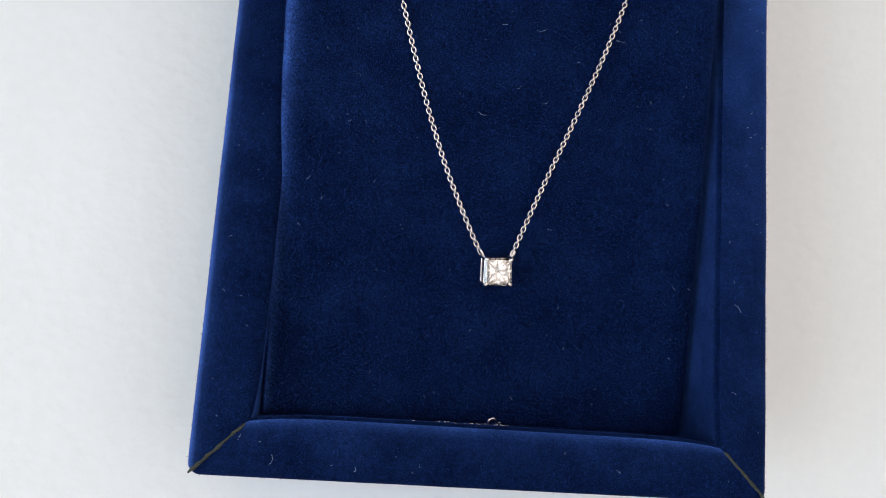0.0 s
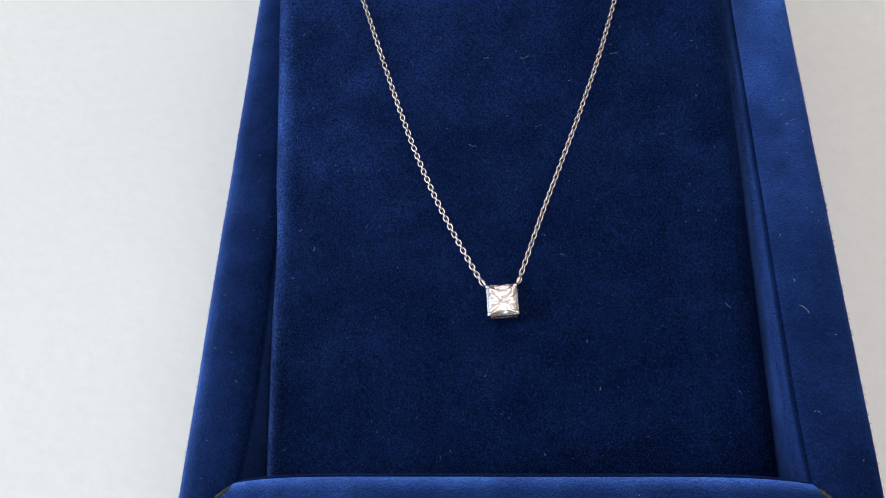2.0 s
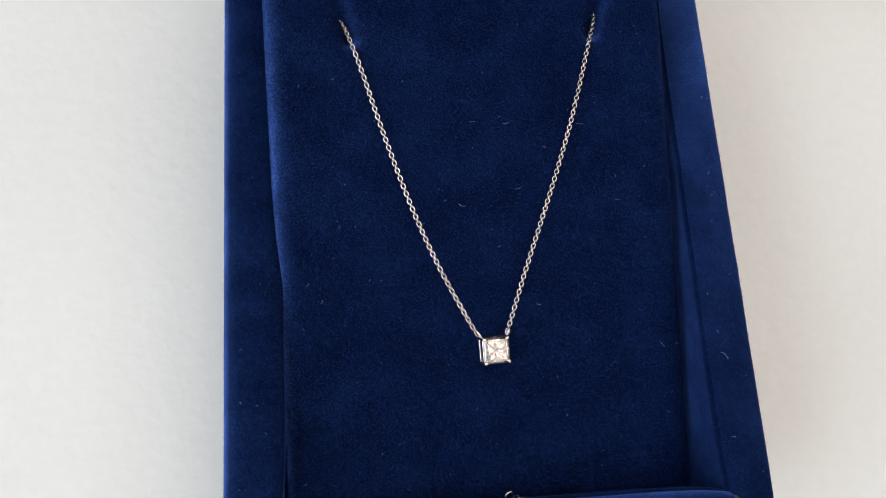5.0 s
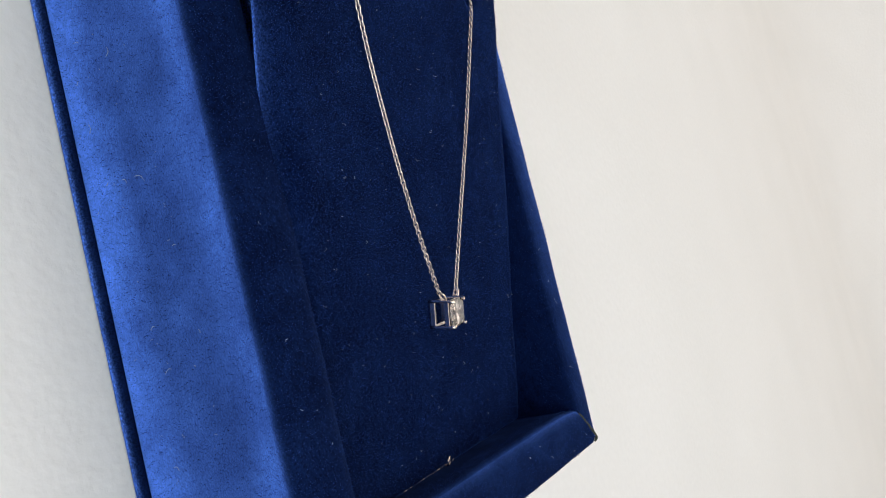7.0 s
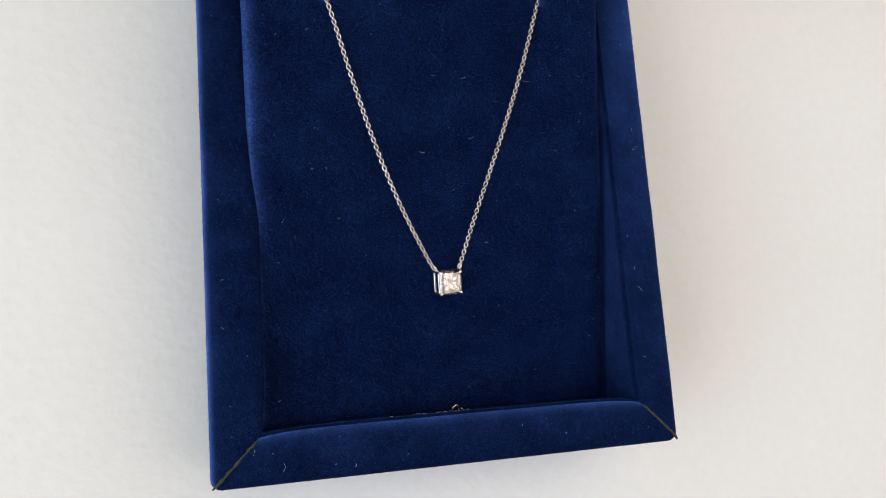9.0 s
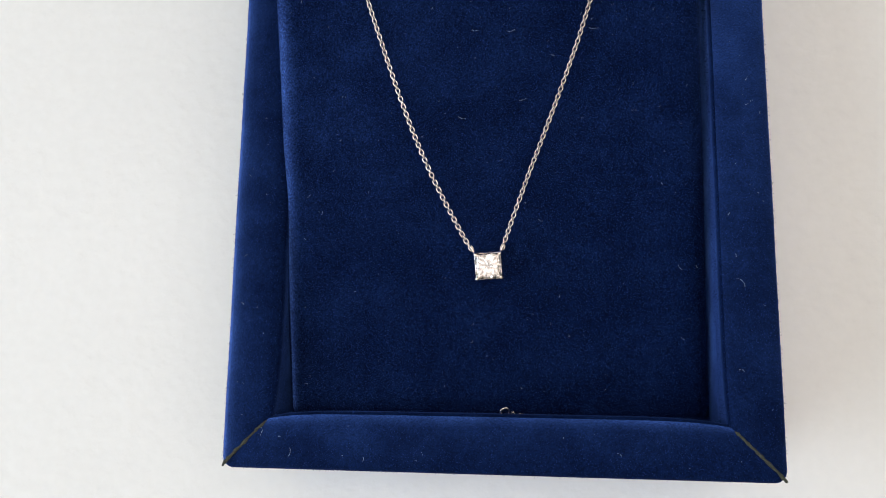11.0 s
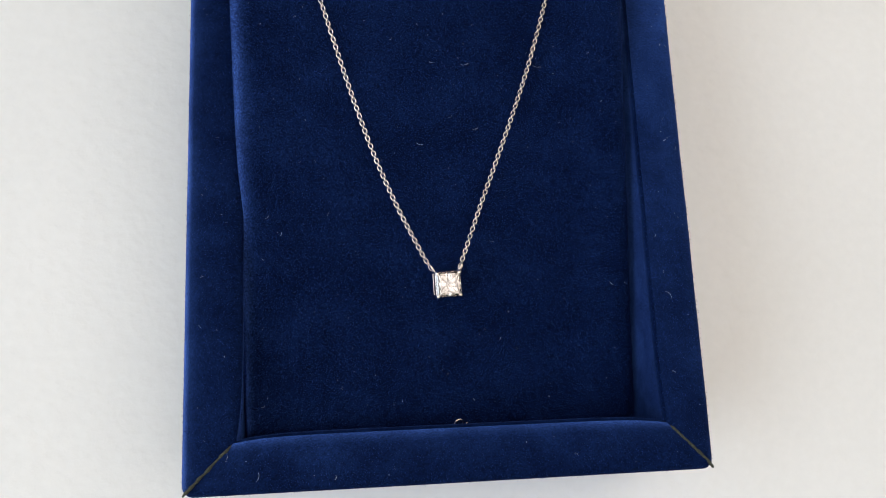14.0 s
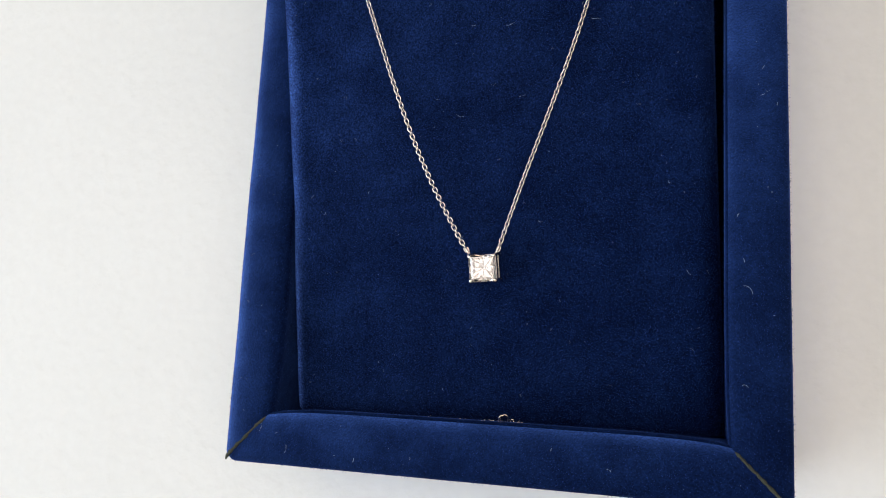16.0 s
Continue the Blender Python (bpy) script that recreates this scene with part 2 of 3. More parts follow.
def table():
    root = tagged(new("table"), "plain white table under a sheet of white paper", "table")
    root.location = (0.75, 0.3, Z0)
    part("tabletop", solid_box("tabletop", (-1.25, -0.95, -Z0 - 0.03), (1.25, 0.95, -Z0 - 0.0006), WALL, 0.003), root)
    leg = solid_box("leg", (-0.03, -0.03, 0), (0.03, 0.03, -Z0 - 0.031), WALL, 0.003)
    for x in (-1.18, 1.18):
        for y in (-0.88, 0.88):
            part("leg", leg, root, m=pose(x, y, 0))
    return root


table()


def backdrop():
    """A seamless sheet of white textured paper: flat on the table, sweeping up beyond it."""
    line = [(-0.48 + 1.63 * k / 24, 0.0) for k in range(25)]
    for k in range(1, 25):
        w = radians(80 * k / 24)
        line.append((1.15 + 0.5 * math.sin(w), 0.5 - 0.5 * math.cos(w)))
    x, z = line[-1]
    line += [(x + 0.02 * k, z + 0.113 * k) for k in range(1, 6)]
    rows = [-0.63 + 1.86 * k / 30 for k in range(31)]
    verts = [(x, y, z) for y in rows for x, z in line]
    c = len(line)
    faces = [(j * c + i, j * c + i + 1, (j + 1) * c + i + 1, (j + 1) * c + i) for j in range(len(rows) - 1) for i in range(c - 1)]
    ob = new("backdrop", mesh_from("backdrop", verts, faces, TABLE))
    thick = ob.modifiers.new("thickness", "SOLIDIFY")
    thick.thickness, thick.offset = 0.0004, -1.0
    return tagged(ob, "seamless white textured paper sweep lying on the table", "paper backdrop", kind="structure")


backdrop()


# out-of-view panel that carries the added overhead fill
def overhead_fill_panel():
    root = tagged(new("overhead_fill_panel"), "large flat white panel for the added overhead fill light, out of view", "ceiling lamp")
    root.location = (0.6, 0.2, Z1)
    part("fill_panel", solid_box("fill_panel", (-1.2, -0.8, -0.04), (1.2, 0.8, 0.0), WALL, 0.008), root)
    return root


overhead_fill_panel()

# ---- jewellery box ----
BW, BL, BH = 88.0, 106.5, 28.5
RIM = 8.0
BULGE = {"front": 1.0, "left": 1.0, "right": 0.45}


def wobble(x, y, z, scale=0.09, amount=0.16):
    return noise.noise((x * scale, y * scale, z * scale + 7.0)) * amount


def rail_side(u, v, side, half_w, length):
    if side == "front":
        return u, v
    if side == "back":
        return -u, length - v
    if side == "left":
        return -half_w + v, length / 2 - u
    return half_w - v, length / 2 + u


def wall_mesh(side, profile, width, length, material, turn_in_shading=None):
    """One padded wall: a closed section swept along the side, mitred at both ends; o is the way in from the outer face."""
    half_w = width / 2
    half = half_w if side in ("front", "back") else length / 2
    rings, cols = [], 0
    for o, z in profile:
        rc = max(1.4 - o, 0.05)
        row = []
        for k in range(5):
            w = radians(225 + 45 * k / 4)
            row.append((-(half - o - rc) + rc * math.cos(w), o + rc + rc * math.sin(w)))
        n = 40
        a, b = -(half - o - rc), half - o - rc
        row += [(a + (b - a) * k / n, o) for k in range(1, n)]
        for k in range(5):
            w = radians(270 + 45 * k / 4)
            row.append((half - o - rc + rc * math.cos(w), o + rc + rc * math.sin(w)))
        cols = len(row)
        pts = []
        top = max(p[1] for p in profile)
        swell = BULGE.get(side, 0.0) * min(1.0, max(0.0, (o - 5.0) / 3.0)) * min(1.0, max(0.0, (z - top + 9.0) / 7.0))
        for u, v in row:
            v += swell * (1.0 - min(1.0, abs(u) / (half - o)) ** 8)
            x, y = rail_side(u, v, side, half_w, length)
            d = wobble(x, y, z) + wobble(x, y, z, 0.35, 0.06)
            pts.append(Vector((x * MM, y * MM, (z + (d if z > 5 else 0)) * MM)))
        rings.append(pts)
    verts = [p for r in rings for p in r]
    n = len(rings)
    faces = []
    for i in range(n):
        j = (i + 1) % n
        for k in range(cols - 1):
            faces.append((i * cols + k, i * cols + k + 1, j * cols + k + 1, j * cols + k))
    faces.append(tuple(i * cols for i in range(n)))
    faces.append(tuple(i * cols + cols - 1 for i in reversed(range(n))))
    me = mesh_from(side + "_wall", verts, faces, material)
    bm = bmesh.new()
    bm.from_mesh(me)
    bmesh.ops.recalc_face_normals(bm, faces=bm.faces)
    if turn_in_shading is not None:
        # the cloth's turned-in inner edge gets a copy with its shade set in the sheen
        me.materials.append(turn_in_shading)
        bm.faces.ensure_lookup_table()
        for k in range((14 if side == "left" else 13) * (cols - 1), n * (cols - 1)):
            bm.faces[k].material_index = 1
    bm.to_mesh(me)
    bm.free()
    return me


def box_profile(h, bottom):
    return [(RIM, bottom), (1.1, bottom), (0.85, bottom + 0.5), (0.8, bottom + 0.35 * (h - bottom)), (0.6, h - 8.0), (0.1, h - 4.0), (-0.45, h - 2.0),
            (-0.5, h - 1.1), (-0.15, h - 0.35), (0.6, h + 0.15), (2.0, h + 0.5), (4.0, h + 0.7), (6.2, h + 0.65), (7.6, h + 0.3), (7.95, h - 0.15), (RIM, h - 1.1), (RIM, h - 6.0), (RIM, bottom + 4.0)]


def slab_mesh(name, inset, width, length, z0, z1, material, r=0.7):
    """A flat plate with rounded corners and edges."""
    verts, faces = [], []
    levels = [(inset + r, z0), (inset + 0.3 * r, z0 + 0.3 * r), (inset, z0 + r), (inset, z1 - r), (inset + 0.3 * r, z1 - 0.3 * r), (inset + r, z1)]
    cols = 0
    for o, z in levels:
        rc = max(1.6 - (o - inset), 0.3)
        row = []
        for cx, cy, a0 in ((-1, 0, 180), (1, 0, 270), (1, 1, 0), (-1, 1, 90)):
            for k in range(6):
                w = radians(a0 + 90 * k / 5)
                px = cx * (width / 2 - o - rc) + rc * math.cos(w)
                py = (o + rc if cy == 0 else length - o - rc) + rc * math.sin(w)
                row.append((px * MM, py * MM, z * MM))
        cols = len(row)
        verts += row
    n = len(levels)
    for i in range(n - 1):
        for k in range(cols):
            k2 = (k + 1) % cols
            faces.append((i * cols + k, i * cols + k2, (i + 1) * cols + k2, (i + 1) * cols + k))
    faces.append(tuple(reversed(range(cols))))
    faces.append(tuple((n - 1) * cols + k for k in range(cols)))
    return mesh_from(name, verts, faces, material)


def seam_mesh(sx, back, width, length, h, seed):
    """The stitched mitre of a corner: a frayed olive thread lying in the joint."""
    rng = random.Random(seed)
    pts = []
    for k in range(25):
        o = -0.2 + (RIM - 0.1) * k / 24
        lift = h + 0.62 - (0.42 * max(0, 1.4 - o) ** 2) - (0.4 * max(0, o - 6.2) ** 2)
        x = sx * (width / 2 - o + rng.uniform(-0.05, 0.05))
        y = (length - o if back else o) + rng.uniform(-0.05, 0.05)
        pts.append((x * MM, y * MM, (lift + wobble(x, y, h)) * MM))
    verts, faces = tube(pts, 0.26 * MM, 7, 0.35, rng)
    return mesh_from("corner_seam", verts, faces, THREAD)


def pile_on(me, name, axis, density, length, seed, keep, material):
    """Short fibres standing out of a cloth, brushed the way of its nap: one triangle each."""
    rng = np.random.default_rng(seed)
    me.calc_loop_triangles()
    co = np.array([v.co[:] for v in me.vertices])
    tri = np.array([t.vertices[:] for t in me.loop_triangles])
    a, b, c = co[tri[:, 0]], co[tri[:, 1]], co[tri[:, 2]]
    nrm = np.cross(b - a, c - a)
    area = np.linalg.norm(nrm, axis=1) / 2
    nrm /= np.maximum(2 * area, 1e-12)[:, None]
    mid = (a + b + c) / 3
    area = np.where(keep(mid, nrm), area, 0.0)
    n = int(area.sum() * 1e6 * density)
    pick = rng.choice(len(tri), n, p=area / area.sum())
    r1, r2 = rng.random(n), rng.random(n)
    flip = r1 + r2 > 1
    r1, r2 = np.where(flip, 1 - r1, r1), np.where(flip, 1 - r2, r2)
    base = a[pick] + (b - a)[pick] * r1[:, None] + (c - a)[pick] * r2[:, None]
    up = nrm[pick]
    way = up * 0.75 + np.cross(up, np.array(axis)) * 0.55 + rng.normal(0, 0.32, (n, 3))
    way /= np.linalg.norm(way, axis=1)[:, None]
    side = np.cross(way, rng.normal(0, 1, (n, 3)))
    side /= np.linalg.norm(side, axis=1)[:, None]
    size = length * MM * rng.uniform(0.55, 1.25, n)[:, None]
    wide = 0.028 * MM
    base = base - up * 0.04 * MM
    verts = np.stack([base - side * wide, base + side * wide, base + way * size], 1).reshape(-1, 3)
    out = bpy.data.meshes.new(name)
    out.from_pydata(verts.tolist(), [], np.arange(3 * n).reshape(-1, 3).tolist())
    out.materials.append(material)
    return out


def jewellery_box():
    root = tagged(new("jewellery_box"), "open dark blue velvet necklace box standing on the white table", "jewellery box")
    prof = box_profile(BH, 2.2)
    for side in ("front", "left", "right", "back"):
        wall = part(side + "_wall", wall_mesh(side, prof, BW, BL, VELVET_SIDE[side], TURN_IN_SHADING.get(side)), root)
        axis = {"left": (0.0, 0.5, 0.0), "right": (0.8, 0.3, 0.0), "front": (1.0, 0.4, 0.7), "back": (0.5, 0.0, 0.0)}[side]
        shown = (lambda m, n: (m[:, 2] > 0.018) & (np.abs(m[:, 0]) < 0.046) | (n[:, 0] < -0.5) & (m[:, 0] < -0.03) & (m[:, 2] > 0.0028))
        fuzz = part("pile", pile_on(wall.data, "pile", axis, 8.0, 0.36, 3, shown, FIBRE), wall, "short velvet pile")
        tagged(fuzz, kind="stuff")
    part("base_plate", slab_mesh("base_plate", 0.2, BW, BL, 0.0, 2.15, VELVET), root)
    part("inner_floor", slab_mesh("inner_floor", 7.7, BW, BL, 2.2, 4.0, LINING, 0.3), root)
    for i, (sx, back) in enumerate(((-1, False), (1, False), (-1, True), (1, True))):
        part("corner_seam", seam_mesh(sx, back, BW, BL, BH, 11 + i), root, "frayed olive thread in the mitre")
    # lid, standing open on the back edge
    lh = 17.0
    lm = pose(0, 0, 0, -5.0, 0, 0)
    lm.translation = ((0.0, (BL + 0.9) * MM, (BH + 0.35) * MM))
    lm = lm @ pose(0, lh * MM, 0, 90, 0, 0)
    lid = part("lid", slab_mesh("lid", 0.7, BW, BL, 0.0, 2.15, VELVET), root, "lid tipped open on its back hinge", lm)
    lp = box_profile(lh, 2.2)
    for side in ("front", "left", "right", "back"):
        part("lid_" + side + "_wall", wall_mesh(side, lp, BW, BL, VELVET), lid)
    part("lid_lining", slab_mesh("lid_lining", 7.7, BW, BL, 2.2, 7.0, LINING, 1.2), lid, "dark blue lining")
    for i, (sx, back) in enumerate(((-1, False), (1, False))):
        part("corner_seam", seam_mesh(sx, back, BW, BL, lh, 31 + i), lid, "olive thread in the mitre")
    part("hinge_strip", solid_box("hinge_strip", (-43.2 * MM, (BL - 1.5) * MM, (BH - 6.0) * MM), (43.2 * MM, (BL + 9.0) * MM, (BH + 2.2) * MM), VELVET, 1.2 * MM), root, "velvet hinge strip behind the rim")
    # satin strap from behind the pad up to the lining of the lid
    path = [(99.0, 20.0), (100.5, 30.0), (103.0, 36.0), (107.5, 43.0), (113.0, 52.0), (119.0, 66.0), (121.6, 74.0)]
    verts, faces = [], []
    fine = []
    for (y0, z0), (y1, z1) in zip(path, path[1:]):
        fine += [(y0 + (y1 - y0) * k / 5, z0 + (z1 - z0) * k / 5) for k in range(5)]
    fine.append(path[-1])
    for i, (y, z) in enumerate(fine):
        for x in (-7.9, -6.0, -3.9, -1.8, 0.1):
            verts.append((x * MM, (y + 0.25 * math.cos(x + 3.9)) * MM, z * MM))
    for i in range(len(fine) - 1):
        for k in range(4):
            faces.append((i * 5 + k, i * 5 + k + 1, (i + 1) * 5 + k + 1, (i + 1) * 5 + k))
    strap = part("strap", mesh_from("strap", verts, faces, SATIN), root, "pale blue satin ribbon strap")
    thick = strap.modifiers.new("thickness", "SOLIDIFY")
    thick.thickness = 0.35 * MM
    return root


jewellery_box()

# ---- display pad ----
PA, PB, PC = 17.52, -0.06, 0.22


def pad_plane(x, y):
    return PA + PB * x + PC * y


def pad_edges(y):
    return -35.45 - 0.023 * (y - 12.0), 35.7 - 0.027 * (y - 12.0)


PAD_FRONT, PAD_BACK = 8.3, 97.6


def slot_depth(x, y):
    """The two chain slots at the head of the pad, running outwards to its back edge."""
    d = 0.0
    for x0, y0, x1, y1 in ((-23.0, 85.0, -27.0, 99.0), (19.8, 87.6, 23.5, 100.0)):
        dx, dy = x1 - x0, y1 - y0
        k = min(1.0, max(0.0, ((x - x0) * dx + (y - y0) * dy) / (dx * dx + dy * dy)))
        r = math.hypot(x - x0 - k * dx, y - y0 - k * dy)
        d = max(d, (2.4 + 0.6 * k) * math.exp(-(r / (1.5 + 0.7 * k)) ** 2) * (1.0 - 0.6 * k))
    return d


def pad_top(x, y):
    a, b = pad_edges(y)
    z = pad_plane(x, y) + wobble(x, y, 3.0, 0.05, 0.35) + wobble(x, y, 5.0, 0.22, 0.1)
    for d, r in ((x - a, 2.4 + 1.8 * min(1.0, max(0.0, (y - 12.0) / 40.0))), (b - x, 3.0), (y - PAD_FRONT, 1.1), (PAD_BACK - y, 1.6)):
        if d < r:
            z -= r - math.sqrt(max(0.0, r * r - (r - max(d, 0.0)) ** 2))
    return z - slot_depth(x, y)


def display_pad():
    """A velvet-covered sloping insert, low at the front and proud of the rim at the back."""
    nx, ny = 110, 130
    ease = lambda k: 0.5 - 0.5 * math.cos(math.pi * k)
    verts, faces = [], []
    for j in range(ny + 1):
        s = j / ny
        y = PAD_FRONT + (PAD_BACK - PAD_FRONT) * (0.75 * s + 0.25 * ease(s))
        a, b = pad_edges(y)
        for i in range(nx + 1):
            r = i / nx
            x = a + (b - a) * (0.6 * r + 0.4 * ease(r))
            verts.append((x * MM, y * MM, pad_top(x, y) * MM))
    c = nx + 1
    for j in range(ny):
        for i in range(nx):
            faces.append((j * c + i, j * c + i + 1, (j + 1) * c + i + 1, (j + 1) * c + i))
    loop = [i for i in range(c)] + [j * c + nx for j in range(1, ny + 1)] + [ny * c + i for i in range(nx - 1, -1, -1)] + [j * c for j in range(ny - 1, 0, -1)]
    # the cloth wraps round a thin board, on a narrower foot that stays in the dark
    n = len(loop)
    rim = [verts[i] for i in loop]
    last = loop
    for inset, drop in ((0.15, 0.7), (0.7, 1.3), (4.5, 1.6), (5.0, None)):
        base = len(verts)
        for x, y, z in rim:
            edge = abs(x) / (35.0 * MM)
            px = x - math.copysign(inset * MM, x) * min(1.0, edge ** 6)
            py = min(max(y, (PAD_FRONT + inset) * MM), (PAD_BACK - inset) * MM)
            verts.append((px, py, 4.05 * MM if drop is None else max(z - drop * MM, 4.2 * MM)))
        ring = list(range(base, base + n))
        for k in range(n):
            k2 = (k + 1) % n
            faces.append((last[k2], last[k], ring[k], ring[k2]))
        last = ring
    faces.append(tuple(reversed(last)))
    ob = new("display_pad", mesh_from("display_pad", verts, faces, VELVET))
    fuzz = part("pile", pile_on(ob.data, "pile", (0.38, 0.42, 0.0), 24.0, 0.34, 8, lambda m, n: n[:, 2] > 0.2, FIBRE), ob, "short velvet pile")
    tagged(fuzz, kind="stuff")
    return tagged(ob, "sloping blue velvet pad set inside the open box", "display pad")


display_pad()

# ---- necklace ----
SLOPE = Matrix.Translation((-0.8 * MM, 33.4 * MM, (pad_plane(-0.8, 33.4) + 0.05) * MM)) @ Matrix(((1, 0, 0.06), (0, 0.9766, -0.2149), (-0.06, 0.2149, 0.9766))).to_4x4()
SLOPE = Matrix.LocRotScale(SLOPE.translation, SLOPE.to_3x3().to_quaternion(), None) @ pose(0, 0, 0, 0, 0, 3.5)


def link_mesh(length, width, wire, name="chain_link", seg=14, sides=6):
    """A rounded oval chain link lying in its xy plane, long along x."""
    verts, faces = [], []
    a, b = length / 2 - wire, width / 2 - wire
    for i in range(seg):
        w = 2 * math.pi * i / seg
        cx, cy = math.cos(w), math.sin(w)
        p = Vector((a * math.copysign(abs(cx) ** 0.8, cx), b * math.copysign(abs(cy) ** 0.9, cy), 0))
        nrm = Vector((cx / a, cy / b, 0)).normalized()
        for k in range(sides):
            v = 2 * math.pi * k / sides
            verts.append((p + nrm * math.cos(v) * wire + Vector((0, 0, 1)) * math.sin(v) * wire) * MM)
    for i in range(seg):
        for k in range(sides):
            i2, k2 = (i + 1) % seg, (k + 1) % sides
            faces.append((i * sides + k, i2 * sides + k, i2 * sides + k2, i * sides + k2))
    return mesh_from(name, verts, faces, GOLD)


def along(points, step):
    """Even steps along a smooth curve through points: place and direction."""
    pts = [Vector(p) for p in points]
    dense = []
    for i in range(len(pts) - 1):
        p0, p1, p2, p3 = pts[max(0, i - 1)], pts[i], pts[i + 1], pts[min(len(pts) - 1, i + 2)]
        for k in range(40):
            t = k / 40
            dense.append(0.5 * ((2 * p1) + (p2 - p0) * t + (2 * p0 - 5 * p1 + 4 * p2 - p3) * t * t + (3 * p1 - p0 - 3 * p2 + p3) * t ** 3))
    dense.append(pts[-1])
    out, need, last = [], 0.0, dense[0]
    for p in dense[1:]:
        d = (p - last).length
        while need <= d and d > 0:
            out.append((last + (p - last) * (need / d), (p - last).normalized()))
            need += step
        need -= d
        last = p
    return out


def on_pad(x, y, lift):
    return (x, y, pad_plane(x, y) + lift)


def rail_mesh(z0, z1, half, wall):
    """A square ring of flat wire with softened edges."""
    verts, faces = [], []
    e = 0.07
    section = [(0, z0 + e), (0, z1 - e), (e, z1), (wall - e, z1), (wall, z1 - e), (wall, z0 + e), (wall - e, z0), (e, z0)]
    for cx, cy in ((-1, -1), (1, -1), (1, 1), (-1, 1)):
        for o, z in section:
            verts.append((cx * (half - o) * MM, cy * (half - o) * MM, z * MM))
    n = len(section)
    for k in range(4):
        k2 = (k + 1) % 4
        for i in range(n):
            i2 = (i + 1) % n
            faces.append((k * n + i, k2 * n + i, k2 * n + i2, k * n + i2))
    return mesh_from("rail", verts, faces, GOLD, smooth=False)


def prong_mesh():
    """A corner post that bends in over the stone, with a round tip."""
    path = [(0, 0, 0.05), (0, 0, 1.0), (0, 0, 3.0), (0.02, 0, 3.7), (0.10, 0, 4.05), (0.22, 0, 4.25), (0.30, 0, 4.33)]
    verts, faces = [], []
    sides = 10
    radii = [0.27, 0.28, 0.28, 0.30, 0.31, 0.24, 0.08]
    for (x, y, z), r in zip(path, radii):
        for k in range(sides):
            w = 2 * math.pi * k / sides
            verts.append(((x + r * math.cos(w)) * MM, (y + r * math.sin(w)) * MM, z * MM))
    for i in range(len(path) - 1):
        for k in range(sides):
            k2 = (k + 1) % sides
            faces.append((i * sides + k, i * sides + k2, (i + 1) * sides + k2, (i + 1) * sides + k))
    faces.append(tuple(reversed(range(sides))))
    faces.append(tuple((len(path) - 1) * sides + k for k in range(sides)))
    return mesh_from("prong", verts, faces, GOLD)


def diamond_mesh():
    """A square brilliant: flat table, bevelled crown, thin girdle and a pavilion cut in chevrons."""
    a = 2.02

    def ring(size, z, zig):
        out = []
        for k in range(16):
            w = radians(45 + 22.5 * k)
            c, q = math.cos(w), math.sin(w)
            r = size / max(abs(c), abs(q))
            out.append((c * r, q * r, z + (zig if k % 2 else -zig)))
        return out
    rings = [ring(a * 0.68, 4.12, 0.0), ring(a * 0.85, 3.97, 0.015), ring(a, 3.74, 0.0), ring(a, 3.66, 0.0),
             ring(a * 0.80, 3.20, 0.035), ring(a * 0.60, 2.80, 0.045), ring(a * 0.40, 2.42, 0.035), ring(a * 0.20, 2.06, 0.02)]
    verts = [v for r in rings for v in r]
    faces = [tuple(range(16))]
    for i in range(len(rings) - 1):
        for k in range(16):
            k2 = (k + 1) % 16
            p, q, r, t = i * 16 + k, i * 16 + k2, (i + 1) * 16 + k2, (i + 1) * 16 + k
            faces += [(p, t, q), (q, t, r)] if (k + i) % 2 == 0 else [(p, t, r), (p, r, q)]
    tip = len(verts)
    verts.append((0, 0, 1.74))
    b = (len(rings) - 1) * 16
    for k in range(16):
        faces.append((b + (k + 1) % 16, b + k, tip))
    me = mesh_from("diamond", [Vector(v) * MM for v in verts], faces, DIAMOND, smooth=False)
    bm = bmesh.new()
    bm.from_mesh(me)
    bmesh.ops.recalc_face_normals(bm, faces=bm.faces)
    bm.to_mesh(me)
    bm.free()
    return me


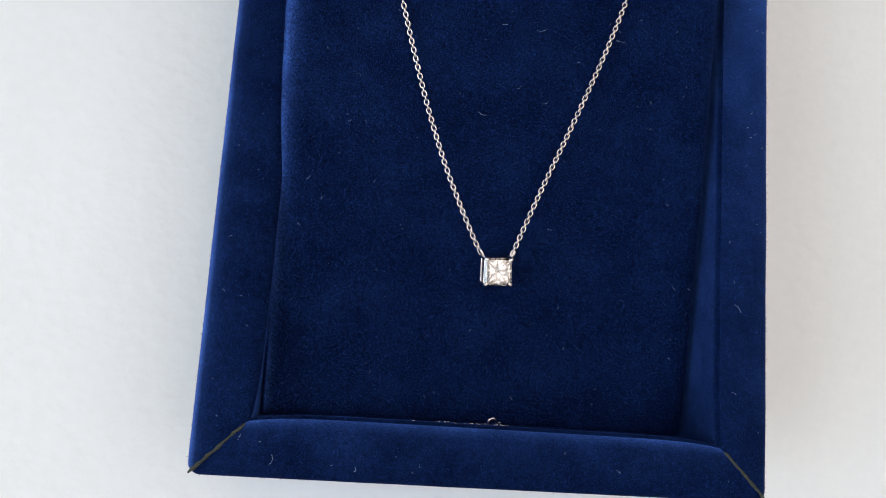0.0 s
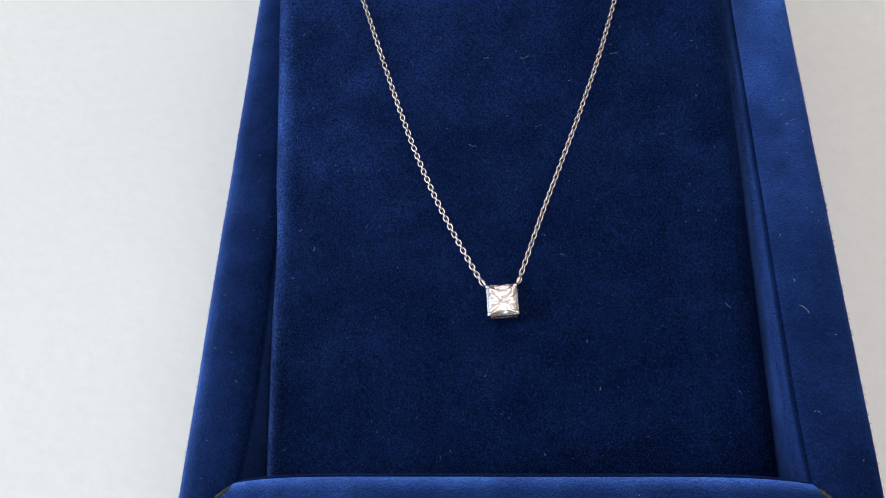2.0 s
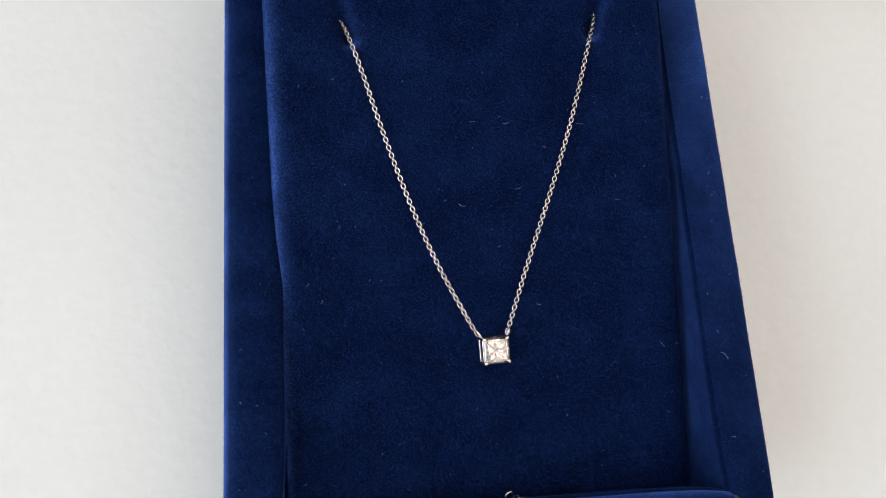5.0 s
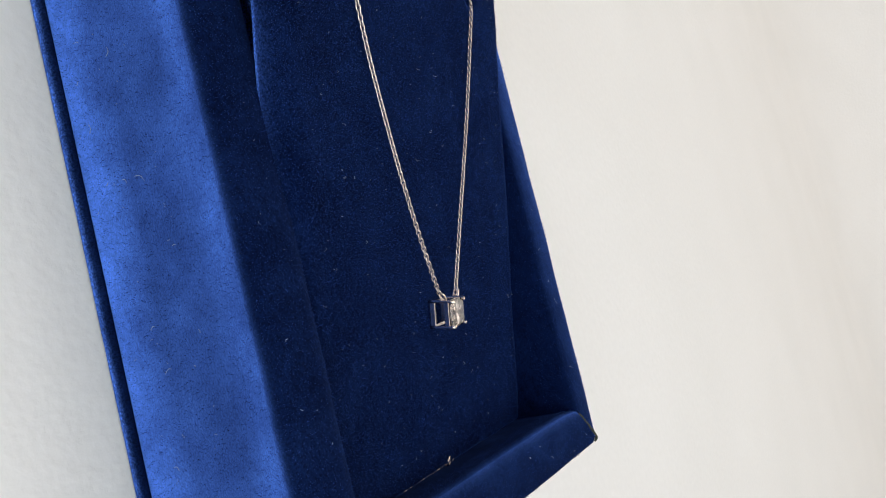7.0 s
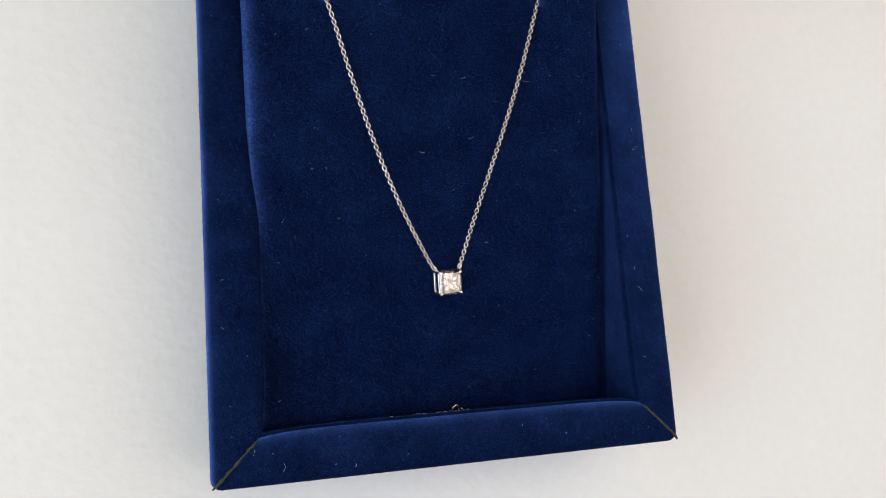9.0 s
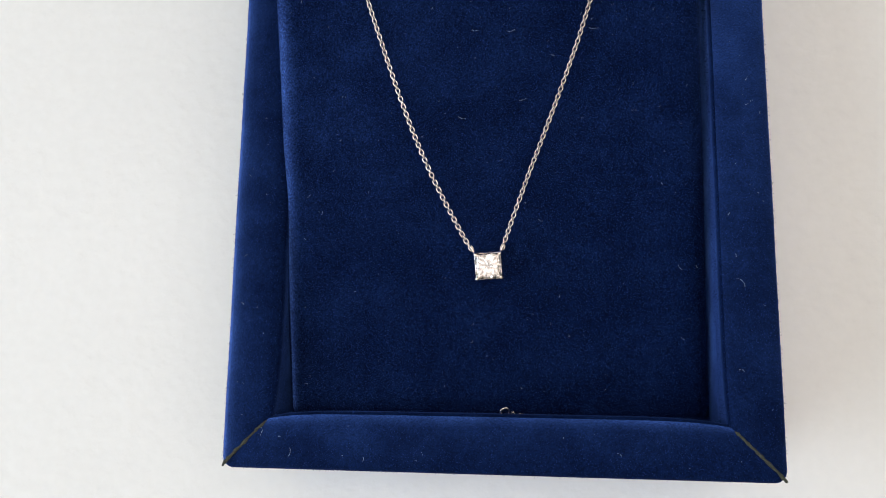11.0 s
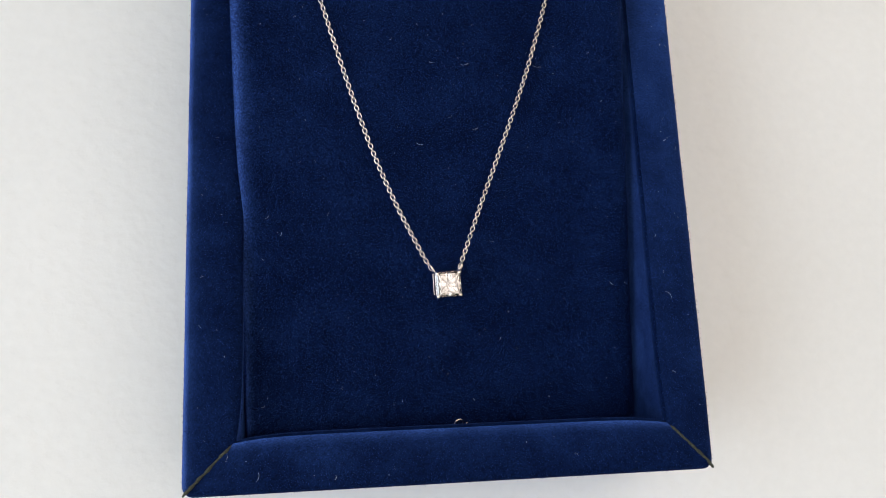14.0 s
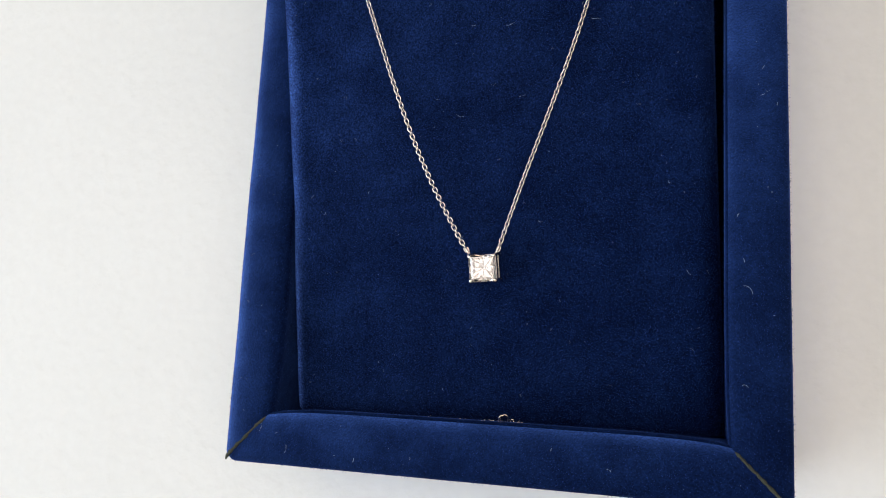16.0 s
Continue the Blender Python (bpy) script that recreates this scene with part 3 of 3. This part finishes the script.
def necklace():
    root = tagged(new("necklace"), "fine white gold chain necklace with a square diamond pendant", "necklace")
    root.matrix_basis = SLOPE
    inv = SLOPE.inverted()
    setting = part("pendant_setting", rail_mesh(2.5, 3.3, 2.06, 0.36), root, "open four-prong white gold basket", Matrix.Scale(1.06, 4))
    part("lower_rail", rail_mesh(0.12, 0.98, 2.0, 0.42), setting)
    pm = prong_mesh()
    for k in range(4):
        w = 45 + 90 * k
        part("prong", pm, setting, m=pose(0, 0, 0, 0, 0, w + 180) @ pose(-2.78 * MM, 0, 0))
    part("diamond", diamond_mesh(), root, "square princess-cut clear diamond", Matrix.Scale(1.07, 4))
    ring = link_mesh(2.0, 1.25, 0.17, "jump_ring", 18, 8)
    for sx in (-1, 1):
        m = pose(sx * 2.42 * MM, 2.72 * MM, 2.75 * MM, 0, 0, 90 - sx * 28) @ pose(0, 0, 0, 90, 0, 0)
        part("jump_ring", ring, root, m=m)
    link = link_mesh(1.21, 0.88, 0.11)
    # the two visible runs, from the pendant up to the slots of the pad
    left = [on_pad(-3.5, 35.6, 2.6), on_pad(-5.02, 38.1, 2.5), on_pad(-9.23, 46.2, 2.14), on_pad(-12.72, 54.2, 1.71), on_pad(-15.69, 62.3, 1.23), on_pad(-18.37, 70.4, 0.75), on_pad(-20.96, 78.5, 0.6), on_pad(-22.3, 82.5, 0.4), on_pad(-23.3, 85.5, -0.4), on_pad(-24.2, 88.0, -1.8), on_pad(-25.3, 91.0, -4.0)]
    right = [on_pad(1.75, 35.8, 2.75), on_pad(2.56, 38.1, 2.67), on_pad(5.55, 46.2, 2.28), on_pad(8.68, 54.2, 1.87), on_pad(11.78, 62.3, 1.45), on_pad(14.67, 70.4, 1.02), on_pad(17.15, 78.5, 0.7), on_pad(18.9, 84.9, 0.5), on_pad(20.0, 88.2, -0.4), on_pad(20.9, 91.0, -1.8), on_pad(21.8, 94.0, -4.0)]
    # the slack of the chain, showing in the gap before the front wall
    slack = [on_pad(-13.4, 8.7, -0.85), on_pad(-11.0, 8.85, -0.5), on_pad(-8.6, 8.7, -0.75), on_pad(-6.0, 8.9, -0.5), on_pad(-3.4, 8.7, -0.7), on_pad(-1.0, 8.9, -0.45), on_pad(1.4, 8.8, -0.6), on_pad(3.4, 8.85, -0.5), on_pad(5.0, 8.7, -0.85)]
    rng = random.Random(5)
    up = SLOPE.to_3x3() @ Vector((0, 0, 1))
    for run, roll0, roll1, drift in ((left, 12.0, -40.0, 3.0), (right, -24.0, -28.0, 5.0), (slack, 30.0, 60.0, 14.0)):
        steps = along(run, 0.685)
        for i, (p, t) in enumerate(steps):
            s = up.cross(t).normalized()
            u = t.cross(s)
            frame_m = Matrix((t, s, u)).transposed().to_4x4()
            roll = roll0 + (roll1 - roll0) * i / len(steps) + rng.uniform(-1, 1) * drift
            m = Matrix.Translation(p * MM) @ frame_m @ pose(0, 0, 0, roll + (90 if i % 2 else 0), 0, rng.uniform(-2, 2))
            part("chain_link", link, root, m=inv @ m)
    part("clasp_ring", link_mesh(1.9, 1.9, 0.2, "clasp_ring", 18, 8), root, m=inv @ pose(1.6 * MM, 8.95 * MM, 19.35 * MM, 25, 10, 20))
    return root


necklace()


# ---- lint ----
def lint():
    """Loose pale fibres and specks caught in the pile."""
    rng = random.Random(21)
    verts, faces = [], []

    def strand(x, y, z, length, curl, radius, turn, wall=False):
        pts, w = [], turn
        px, py = x, y
        n = 7
        for k in range(n):
            h = 0.12 * math.sin(k * 1.1 + x)
            pts.append(((x - 0.1 - h * 0.5) * MM, py * MM, (z + px - x) * MM) if wall else (px * MM, py * MM, (z + 0.16 + h) * MM))
            px += math.cos(w) * length / n
            py += math.sin(w) * length / n
            w += curl / n
        v, f = tube(pts, radius * MM, 4, 0.3, rng, True)
        base = len(verts)
        verts.extend(v)
        faces.extend(tuple(i + base for i in q) for q in f)

    for x, y, length, curl, turn in ((4.5, 12.8, 0.7, 0.3, 1.8), (-31.4, 44.3, 2.2, 2.6, 0.3), (-21.0, 44.9, 0.7, 0.4, 0.8), (7.5, 40.7, 1.1, 0.3, -0.7), (30.2, 33.4, 1.4, 0.5, -1.3),
                                     (33.1, 33.4, 0.8, 0.4, -1.4), (-3.0, 71.3, 1.2, 0.7, -0.6), (2.6, 71.0, 1.9, 0.3, -0.25), (9.8, 67.2, 0.8, 0.2, -0.6), (22.8, 58.2, 1.0, 0.3, -0.5),
                                     (-29.0, 41.5, 0.9, 1.6, 0.4), (-24.5, 60.5, 1.2, 3.0, 1.2), (-5.5, 57.4, 1.6, 0.3, -0.7), (4.6, 60.0, 1.5, 0.8, -0.3), (16.0, 71.4, 2.0, 0.2, -0.5)):
        strand(x, y, pad_top(x, y), length, curl + 0.8, 0.019, turn)
    for x, y, length, curl, turn in ((-32.8, 1.6, 2.2, 0.7, 0.7), (-34.0, 4.6, 0.8, 0.6, 2.2), (-20.5, 1.2, 1.0, 1.2, 0.4), (39.2, 29.0, 2.3, 0.6, 1.5), (38.6, 16.0, 1.2, 0.8, 2.0), (-37.5, 5.2, 1.4, 0.9, 0.7), (20.0, 3.0, 1.0, 0.4, 1.9)):
        strand(x, y, BH + 0.55, length, curl + 1.6, 0.026, turn)
    for y, z, length, curl, turn in ((58.0, 14.0, 2.6, 0.8, 1.9), (58.6, 10.8, 1.6, 1.4, 1.6), (59.4, 7.0, 0.6, 0.3, 0.4), (66.6, 6.0, 1.8, 0.3, 1.0), (40.1, 10.3, 1.5, 1.4, 2.6), (34.5, 11.5, 1.7, 0.8, 2.8), (78.5, 7.6, 1.2, 0.6, 2.2), (75.0, 12.0, 1.6, 0.9, 0.4), (49.0, 17.0, 1.0, 0.6, 2.4), (22.0, 9.0, 1.4, 1.1, 1.9)):
        strand(-BW / 2 + 0.7, y, z, length, curl + 1.2, 0.034, turn, True)
    for k in range(170):
        y = rng.uniform(PAD_FRONT + 3, PAD_BACK - 6)
        a, b = pad_edges(y)
        x = rng.uniform(a + 2, b - 2)
        strand(x, y, pad_top(x, y), rng.choice((0.12, 0.15, 0.25, 0.4, 0.7)), rng.uniform(-3.5, 3.5), rng.uniform(0.009, 0.018), rng.uniform(0, 6.3))
    for k in range(55):
        u = rng.uniform(1, RIM - 1.5)
        side = rng.choice((0, 1, 2))
        x, y = ((rng.uniform(-38, 38), u), (-BW / 2 + u, rng.uniform(6, 95)), (BW / 2 - u, rng.uniform(6, 95)))[side]
        strand(x, y, BH + 0.5, rng.choice((0.12, 0.2, 0.4, 0.7)), rng.uniform(-1.5, 1.5), rng.uniform(0.015, 0.03), rng.uniform(0, 6.3))
    for k in range(50):
        strand(-BW / 2 + 0.7, rng.uniform(5, 98), rng.uniform(4, 20), rng.choice((0.15, 0.3, 0.7)), rng.uniform(-1.5, 1.5), rng.uniform(0.015, 0.03), rng.uniform(0, 6.3), True)
    return tagged(new("lint", mesh_from("lint", verts, faces, LINT)), "scattered pale lint fibres caught in the velvet", "lint", kind="stuff")


lint()
